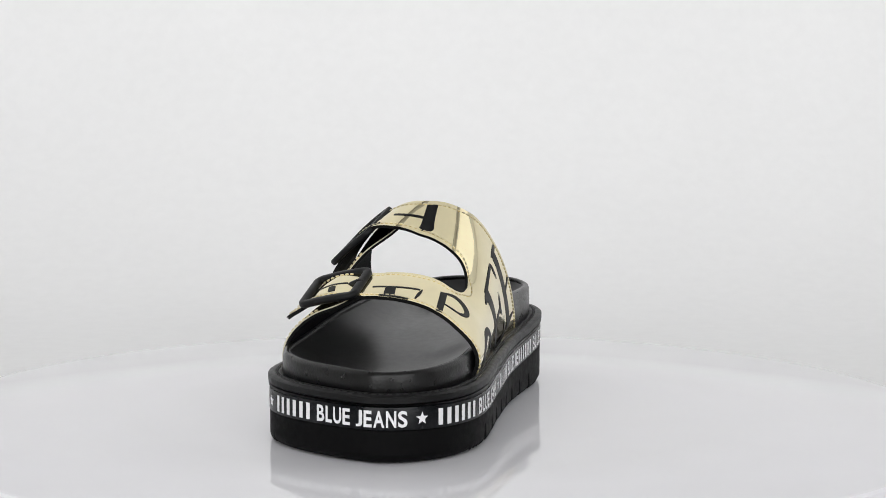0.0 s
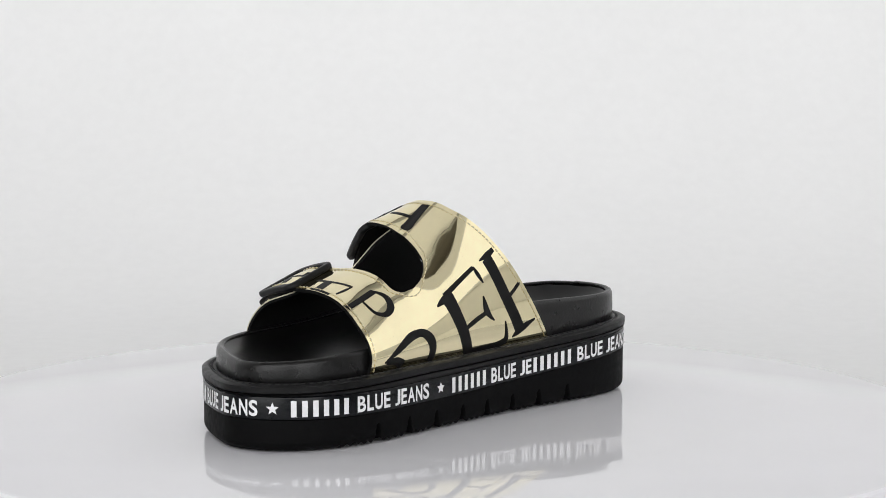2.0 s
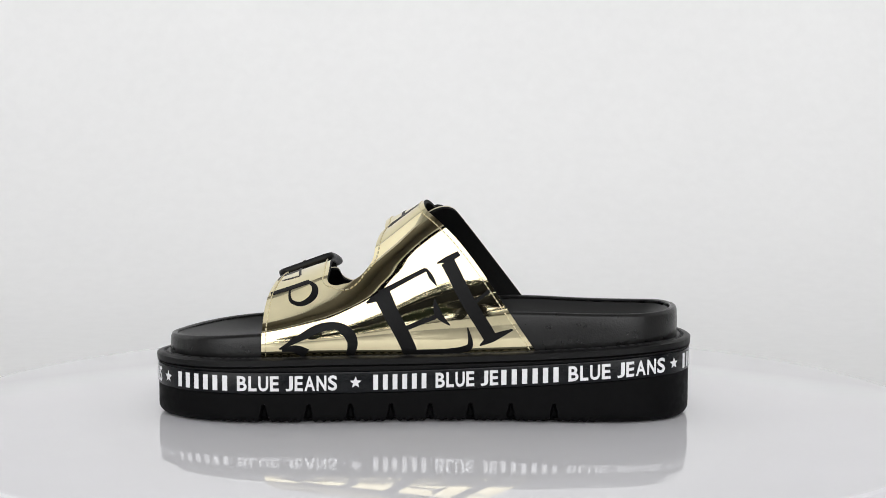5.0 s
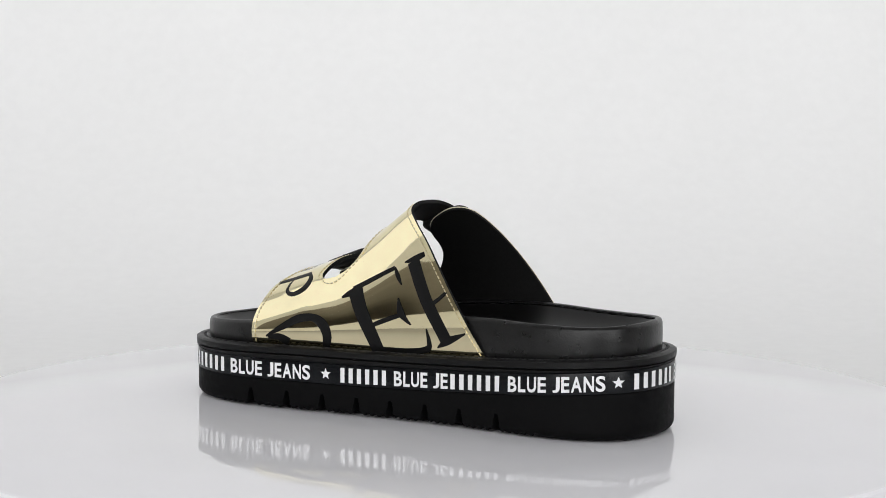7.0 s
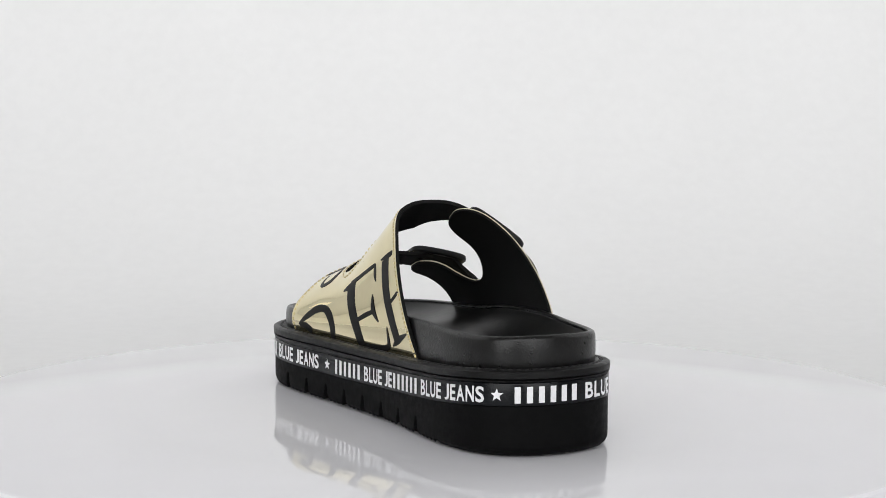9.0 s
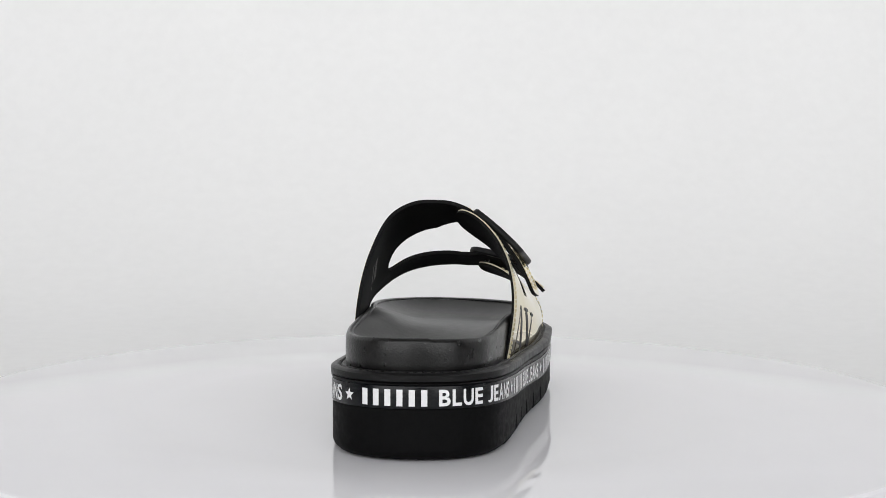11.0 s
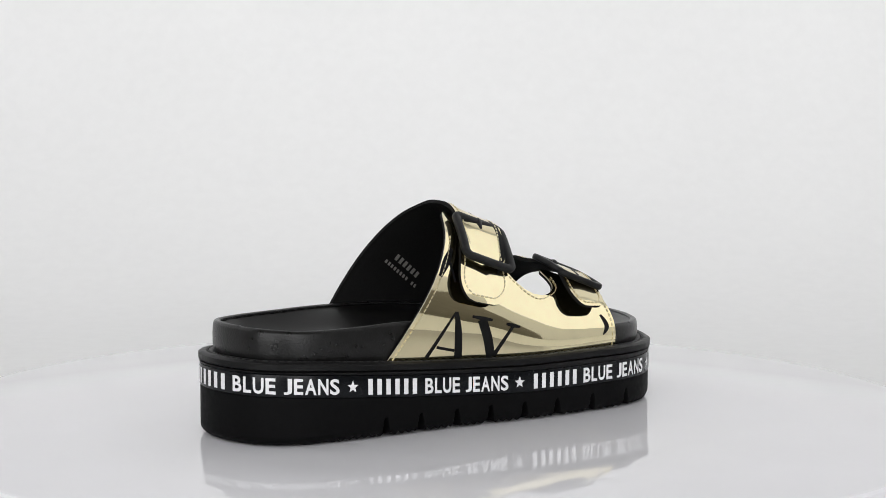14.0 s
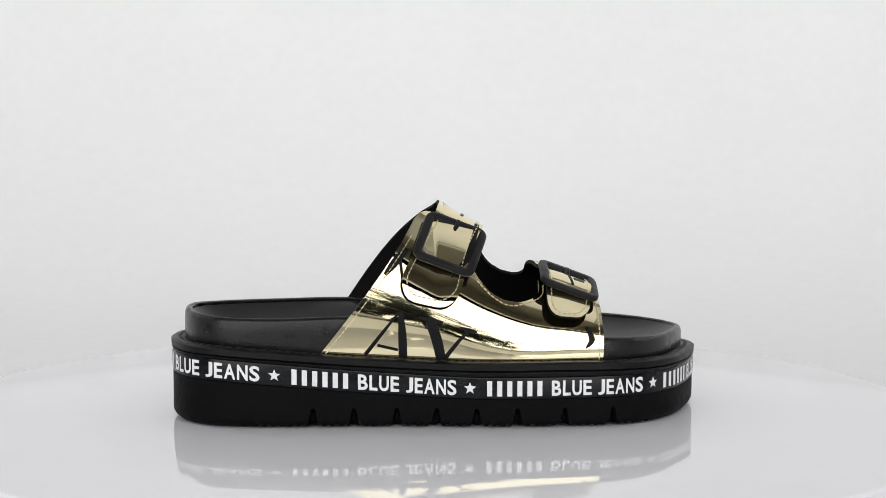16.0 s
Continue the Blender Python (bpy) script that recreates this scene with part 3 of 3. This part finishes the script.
def outer_hole(th):
    d = 180 - th * RAD
    f = max(0.0, min(1.0, (d - 34) / 14.0))
    f = math.sqrt(1 - (1 - f) ** 2)
    mid = .0190
    return mid + (lerp_table(d, [(30, .0340), (50, .0385), (75, .0420)]) - mid) * f, mid + (lerp_table(d, [(30, .0060), (50, .0040), (75, .0080)]) - mid) * f


def outer_front(th):
    return lerp_table(180 - th * RAD, [(0, .0665), (30, .0675), (60, .0690), (75, .0680)])


def outer_sink(th):
    """The lobes slip under the loose straps towards the crest."""
    return lerp_table(th * RAD, [(108, -.0024), (118, -.0012), (128, -.0003), (136, 0)])


def outer_sheet(lift):
    """The outer panel that carries the buckles."""
    bm = bmesh.new()
    base = [PI - k / 30 * radians(34) for k in range(31)]
    tops = {"rear": radians(112), "front": radians(110)}
    hf, hb = (lambda th: outer_hole(th)[0]), (lambda th: outer_hole(th)[1])
    strap_grid(bm, outer_back, hb, base, 26, lift)
    strap_grid(bm, hf, outer_front, base, 16, lift)
    for a, b, top, cols in ((outer_back, hb, tops["rear"], 26), (hf, outer_front, tops["front"], 16)):
        s = PI - radians(34)

        def rounded(edge, other, top=top):
            def f(th):
                d = max(0.0, 1 - (th - top) * RAD / 14.0)
                return edge(th) + (other(th) - edge(th)) * 0.42 * (1 - math.sqrt(max(0.0, 1 - d * d)))
            return f
        strap_grid(bm, rounded(a, b), rounded(b, a), [s + (top - s) * (1 - (1 - k / 50) ** 1.5) for k in range(51)], cols, lift, outer_sink)
    return bm


def build_upper(sandal):
    bm = inner_sheet(0.0)
    thicken(bm, 0.0006, 1)
    inner = part("inner_panel", bm, [GOLD, LINING], sandal, "mirror gold leather panel with two straps", angle=50)
    bm = inner_sheet(-0.00065)
    thicken(bm, 0.0012)
    part("lining", bm, LINING, inner, "black lining", angle=50)
    bm = outer_sheet(0.0)
    thicken(bm, 0.0006, 1)
    outer = part("outer_panel", bm, [GOLD, GOLD_EDGE], sandal, "mirror gold leather panel that carries the buckles", angle=50)
    bm = outer_sheet(-0.00065)
    thicken(bm, 0.0012)
    part("lining", bm, LINING, outer, "black lining", angle=50)
    return inner, outer



def tongue_lift(th, u):
    """How far the loose strap ends stand off the arch; the rear one lies flatter across than the arch."""
    d = th * RAD
    up = lerp_table(d, [(100, 0), (112, .0010), (126, .0024), (140, .0030), (150, .0052), (165, .0088)])
    if u < 0.03:
        up += 0.34 * max(0.0, u + 0.014) * lerp_table(d, [(94, 0), (108, .55), (120, 1), (138, .8), (158, 0.1)])
    else:
        # the front strap bulges up through its buckle
        up += lerp_table(d, [(100, 0), (106, .0005), (113, .0020), (122, .0033), (130, .0034), (137, .0026), (146, .0021), (160, .0012)]) * (1 + 25 * (0.052 - u))
    return up


def stroke(bm, pts, tongue=False, base_lift=0.00022, inside=False):
    """A pen stroke on the arch through (u mm, degrees, width mm)."""
    n = len(pts)
    dense = []
    steps = 7
    for i in range(n - 1):
        p0, p1, p2, p3 = (Vector(pts[max(0, min(n - 1, i + k))]) for k in (-1, 0, 1, 2))
        for j in range(steps + (i == n - 2)):
            f = j / steps
            dense.append(0.5 * (2 * p1 + (p2 - p0) * f + (2 * p0 - 5 * p1 + 4 * p2 - p3) * f * f + (3 * p1 - p0 - 3 * p2 + p3) * f**3))
    flat = [(d.x / 1000, radians(d.y)) for d in dense]
    rows = []
    for i, (u, th) in enumerate(flat):
        a, b = flat[max(0, i - 1)], flat[min(len(flat) - 1, i + 1)]
        th = max(0.004, min(PI - 0.004, th))
        p = arch(u, th)
        ju, jt = (arch(u + .0005, th) - arch(u - .0005, th)) / .001, (arch(u, th + .004) - arch(u, th - .004)) / .008
        t = ju * (b[0] - a[0]) + jt * (b[1] - a[1])
        side = ju.cross(jt).normalized().cross(t).normalized()
        w = max(0.15, dense[i].z) / 1000
        g = Matrix(((ju.dot(ju), ju.dot(jt)), (ju.dot(jt), jt.dot(jt)))).inverted()
        row = []
        for f in (-0.5, -0.25, 0, 0.25, 0.5):
            o = side * (w * f)
            d = g @ Vector((ju.dot(o), jt.dot(o)))
            uu, tt = u + d.x, max(0.004, min(PI - 0.004, th + d.y))
            row.append(bm.verts.new(arch_lift(uu, tt, base_lift + (tongue_lift(tt, uu) if tongue else 0.0))))
        rows.append(row)
    for r, q in zip(rows, rows[1:]):
        for i in range(4):
            bm.faces.new((r[i], r[i + 1], q[i + 1], q[i]))


# cropped letter shapes printed on the inner panel, in strokes
INNER_PRINT = {
    "broad_figure": [[(16.8, 29.2, 8.7), (11.6, 16.9, 7.6), (5.6, 6.6, 7.3), (2.0, 0.6, 7.0)], [(24.3, 26.8, 0.9), (20.5, 27.7, 3.2), (16.6, 28.2, 4.4)],
                     [(18, 29.7, 2.9), (7.3, 31.4, 2.5), (-5.4, 32.9, 2.2)], [(-5.5, 33.2, 0.9), (-7.9, 28.8, 2.3), (-10.7, 24.6, .6)],
                     [(4.1, 10.3, 2.2), (-3.6, 11.9, 2.5), (-10.6, 13, 2.2)], [(-9.5, 19.7, .6), (-11.1, 14.4, 3.8), (-13.7, 11.7, 2.6), (-17.3, 9.4, .6)],
                     [(.9, 1.2, 2), (-16.1, 1.2, 2.4), (-24.6, 1.6, 3.2), (-27.6, 3, 2.7), (-26.1, 8.1, .6)]],
    "stem_figure": [[(-16, 33.3, 7.1), (-25.6, 17.4, 6.8), (-37.6, 4.3, 6.8)], [(-10.9, 33.9, .7), (-16.8, 34.2, 3.2), (-22.0, 35.0, 2.6)],
                    [(-32.3, 2.4, .7), (-38.4, 4.3, 3.8), (-48.6, 6.4, .9)], [(-29.3, 15.8, 2.1), (-34.1, 17.6, 1.8), (-37.2, 19.0, 1.8)]],
    "bowl_figure": [[(67.4, 5.7, .9), (57.8, 11.8, 3.2), (48.1, 17.2, 4.3), (39.7, 17.4, 4), (33.6, 12.4, 5.5), (31.2, 6.4, 5.2), (32.4, .8, 4.1)],
                    [(66.2, 4.8, 1.4), (60, 5.4, 3.7), (54.1, 2.2, 5.4)]],
    "small_bowl_figure": [[(72.6, 57.3, 3.2), (64.1, 58.1, 3.5), (53.2, 59, 3.5)], [(53.7, 59.4, 1.2), (50.3, 50.3, 2.9), (51.4, 41.4, 3.8), (57.1, 37.9, 2.9), (62.3, 43.9, 1.7), (63, 57.5, .9)]],
    "crest_figure": [[(-2.6, 92.9, 5.6), (4.8, 92.1, 5.7), (13.6, 89.9, 5.5)], [(.8, 112.2, 1.6), (3.6, 104.6, 1.7), (6.1, 93.2, 1.8)]],
    "small_broad_figure": [[(58.9, 88.3, 5), (68.2, 87.4, 5.2)], [(58.4, 98.5, 1.3), (58.8, 87.6, 1.3), (58.3, 73.5, 1.3)], [(57.9, 72.4, .6), (62.7, 73.3, 1.7), (67.7, 74.4, .7)],
                           [(67.4, 92, 1.2), (68.3, 85.1, 1.5), (69.6, 77.7, 1.2)]],
    "tab_figure": [[(54.5, 113.3, 1.3), (54.2, 121, 1.4), (54.0, 129, 1.3)], [(56, 121.1, 3.2), (61.5, 120.0, 3.4)]],
    "long_stroke_figure": [[(6.5, 116, 2.4), (3.6, 126, 2.6), (-.1, 136.5, 2.9), (-5.0, 143, 1.8), (-8.2, 146.8, .7)]]}
OUTER_PRINT = {
    "peak_figure": [[(-33.4, 162.5, .9), (-42.3, 171, 1.7), (-50.1, 178.5, 2)], [(-33.1, 162.5, 2), (-32.2, 169.4, 4), (-31.7, 178.6, 4.3)], [(-44.2, 174.8, 1.4), (-34.2, 175.7, 1.4)]],
    "fork_figure": [[(-18.7, 163.5, 5.2), (-15.5, 170.3, 5.2), (-13.1, 178.4, 4.9)], [(-.2, 164.3, 1.5), (-6.7, 171.6, 1.9), (-11.7, 177.9, 2.3)],
                    [(-24, 163, 1.2), (-18.2, 163.1, 2), (-12.6, 163.2, 1.2)], [(-4.2, 163.9, 1.2), (.3, 164.2, 2), (3.9, 164.4, .9)]],
    "hook_figure": [[(58.7, 154.1, 1.5), (60.9, 162.6, 3), (57.7, 169.4, .6)]],
    "upper_figure": [[(-40, 152, 2.0), (-34, 146, 4.2), (-28, 140, 2.0)], [(-31.5, 152.5, 1.2), (-32, 146, 1.6)]]}


def build_prints(inner, outer):
    for panel, table in ((inner, INNER_PRINT), (outer, OUTER_PRINT)):
        for name, strokes in table.items():
            bm = bmesh.new()
            for k, pts in enumerate(strokes):
                stroke(bm, pts, tongue=panel is inner, base_lift=0.00014 + 0.00002 * k)
            part(name, bm, PRINT, panel, "black printed letter shape")


def seam(bm, path, lift, pitch=0.0026, length=0.0017, radius=0.00029):
    """Stitches along a path of (u, th)."""
    pts = [arch_lift(u, th, lift(th, u) + 0.0001) for u, th in path]
    run = [0.0]
    for a, b in zip(pts, pts[1:]):
        run.append(run[-1] + (b - a).length)
    arr, rn = np.array([list(p) for p in pts]), np.array(run)

    def at(x):
        return Vector([float(np.interp(x, rn, arr[:, k])) for k in range(3)])
    for k in range(int(run[-1] / pitch)):
        x = (k + 0.5) * pitch
        mid = at(x)
        tube(bm, [at(x - length / 2), mid + (mid - Vector((mid.x, 0, 0.03))).normalized() * 0.0002, at(x + length / 2)], radius, 5)


def build_seams(inner, outer):
    I = 0.0021
    bm = bmesh.new()
    deg = lambda a, b, n=60: [radians(a + (b - a) * k / n) for k in range(n + 1)]
    def tail_u(back, front, end):
        """Left and right seam lines that close round a strap's end."""
        def lines(th):
            near = max(0.0, min(1.0, (th - end) * RAD / 10.0 + 1.0))
            t2 = min(end, th + radians(2.2) * near)
            a = tab_round(back, front, t2, end, 9.0, 0.32) + I * 1.1
            b = tab_round(front, back, t2, end, 9.0, 0.32) - I
            return a, b
        return lines
    hf, hb = (lambda th: hole(th)[0]), (lambda th: hole(th)[1])
    rear, front = tail_u(rear_back, hb, REAR_END), tail_u(hf, front_front, FRONT_END)
    r1, f1 = REAR_END * RAD - 2.2, FRONT_END * RAD - 2.2
    ra, rb = rear(radians(r1))
    fa, fb = front(radians(f1))
    seam(bm, [(rear(t)[0], t) for t in deg(0.5, r1, 110)] + [(ra + (rb - ra) * k / 8, radians(r1)) for k in range(1, 8)]
         + [(rear(t)[1], t) for t in deg(r1, 46.5, 90)]
         + [(hb(radians(46.5)) - I + (hf(radians(46.5)) - hb(radians(46.5)) + 2 * I) * k / 14, radians(46.5 - 5.0 * math.sin(k / 14 * PI) - 1.5)) for k in range(1, 14)]
         + [(front(t)[0], t) for t in deg(46.5, f1, 90)] + [(fa + (fb - fa) * k / 8, radians(f1)) for k in range(1, 8)]
         + [(front(t)[1], t) for t in deg(f1, 0.5, 110)], tongue_lift)
    part("stitching", bm, THREAD, inner, "gold lockstitch along the edges", kind="stuff")
    bm = bmesh.new()
    flat = lambda th, u: 0.0
    seam(bm, [(outer_back(t) + I * 1.15, t) for t in deg(179.5, 132, 70)], flat)
    seam(bm, [(outer_front(t) - I, t) for t in deg(179.5, 127, 50)], flat)
    down = [(outer_hole(t)[1] - I, t) for t in deg(133, 144, 30)]
    h = outer_hole(radians(144.5))
    bend = [(h[1] - I + (h[0] - h[1] + 2 * I) * k / 14, radians(145 + 3.2 * math.sin(k / 14 * PI))) for k in range(1, 14)]
    up = [(outer_hole(t)[0] + I, t) for t in deg(144, 124, 40)]
    seam(bm, down + bend + up, flat)
    part("stitching", bm, THREAD, outer, "gold lockstitch along the edges", kind="stuff")


def build_stamp(inner):
    """Grey marks stamped inside the inner panel, as plain bars."""
    for a, b, n, tall in (((-9.1, 33.5), (9.1, 28.0), 6, 3.6), ((-15.5, 30.0), (8.6, 21.8), 11, 2.0)):
        for k in range(n):
            if n == 11 and k == 8:
                continue
            f0, f1 = (k + .18) / n, (k + .78) / n
            bm = bmesh.new()
            stroke(bm, [(a[0] + (b[0] - a[0]) * f, a[1] + (b[1] - a[1]) * f, tall) for f in (f0, (f0 + f1) / 2, f1)], base_lift=-0.00262)
            part("stamped_bar", bm, GREY_PRINT, inner, "small grey stamped bar")


def build_buckle(sandal, corners, bow, sunk):
    """A rounded square frame through four outer corners, with a prong."""
    tl, tr, br, bl = (Vector(c) for c in corners)
    mid = (tl + tr + br + bl) / 4
    ex = ((tr - tl) + (br - bl)).normalized()
    ey = ((bl - tl) + (br - tr))
    ey = (ey - ex * ey.dot(ex)).normalized()
    nz = ex.cross(ey)
    if nz.dot(mid - Vector((mid.x, 0, 0.03))) < 0:
        nz = -nz
    mid -= nz * sunk
    w, h = ((tr - tl).length + (br - bl).length) / 4 - .0017, ((bl - tl).length + (br - tr).length) / 4 - .0017
    r, path = 0.0032, []
    for cx, cy, a0 in ((w - r, h - r, 0), (-w + r, h - r, 90), (-w + r, -h + r, 180), (w - r, -h + r, 270)):
        for k in range(7):
            a = radians(a0 + 90 * k / 6)
            path.append((cx + r * math.cos(a), cy + r * math.sin(a)))
        nxt = {0: (-w + r, h), 90: (-w, -h + r), 180: (w - r, -h), 270: (w, h - r)}[a0]
        last = path[-1]
        for k in range(1, 6):
            path.append((last[0] + (nxt[0] - last[0]) * k / 6, last[1] + (nxt[1] - last[1]) * k / 6))
    n = len(path)
    rings = []
    for i, (x, y) in enumerate(path):
        (ax, ay), (bx, by) = path[i - 1], path[(i + 1) % n]
        d = Vector((bx - ax, by - ay)).normalized()
        o = Vector((d.y, -d.x))
        p = mid + ex * x + ey * y + nz * (bow * (1 - (y / h) ** 2) if abs(abs(x) - w) < .003 else 0)
        ring = []
        for k in range(12):
            a = k / 12 * 2 * PI
            c, q = math.cos(a), math.sin(a)
            c, q = math.copysign(abs(c) ** 0.6, c), math.copysign(abs(q) ** 0.6, q)
            ring.append(p + (ex * o.x + ey * o.y) * c * .0022 + nz * q * .0017)
        rings.append(ring)
    bm = bmesh.new()
    loft(bm, rings + [rings[0]])
    bmesh.ops.remove_doubles(bm, verts=bm.verts[:], dist=1e-6)
    frame_part = part("buckle", bm, BUCKLE, sandal, "matt black square metal buckle", angle=50)
    bm = bmesh.new()
    a = mid + ey * (-h)
    tube(bm, [a + nz * .0004 - ey * .0016, a + nz * .0012 + ey * .0008, a + nz * .0004 + ey * .0050, a - nz * .0010 + ey * .0080], .0013, 8)
    part("prong", bm, BUCKLE, frame_part)
    return frame_part


def build_buckles(sandal):
    build_buckle(sandal, ((-.0150, -.0168, .1036), (.0130, -.0232, .0931), (.0026, -.0470, .0728), (-.0268, -.0406, .0838)), .0006, .0)
    build_buckle(sandal, ((.0434, -.0152, .0772), (.0728, -.0176, .0674), (.0640, -.0475, .0607), (.0375, -.0442, .0716)), .0006, .0005)


def build_sandal():
    sandal = thing("sandal", "black platform slide sandal with gold mirror straps and black buckles", "sandal")
    outsole = build_outsole(sandal)
    build_band(sandal, outsole)
    build_welt(sandal)
    build_footbed(sandal)
    inner, outer = build_upper(sandal)
    build_prints(inner, outer)
    build_seams(inner, outer)
    build_buckles(sandal)
    build_stamp(inner)
    return sandal


build_studio()
build_lights()
build_tripod()
turntable = build_turntable()
sandal = build_sandal()


def motions():
    """The turntable turns at a steady pace and the sandal rides on it."""
    disc_rows, sandal_rows = [], []
    for k in range(17):
        a = SPIN * k
        c, s = math.cos(radians(a)), math.sin(radians(a))
        disc_rows.append((float(k), pose(0, 0, -DROP, 0, 0, a)))
        sandal_rows.append((float(k), pose(c * CENTRE[0] - s * CENTRE[1], s * CENTRE[0] + c * CENTRE[1], 0, 0, 0, a + TOE)))
    walk(turntable, disc_rows)
    walk(sandal, sandal_rows)


motions()
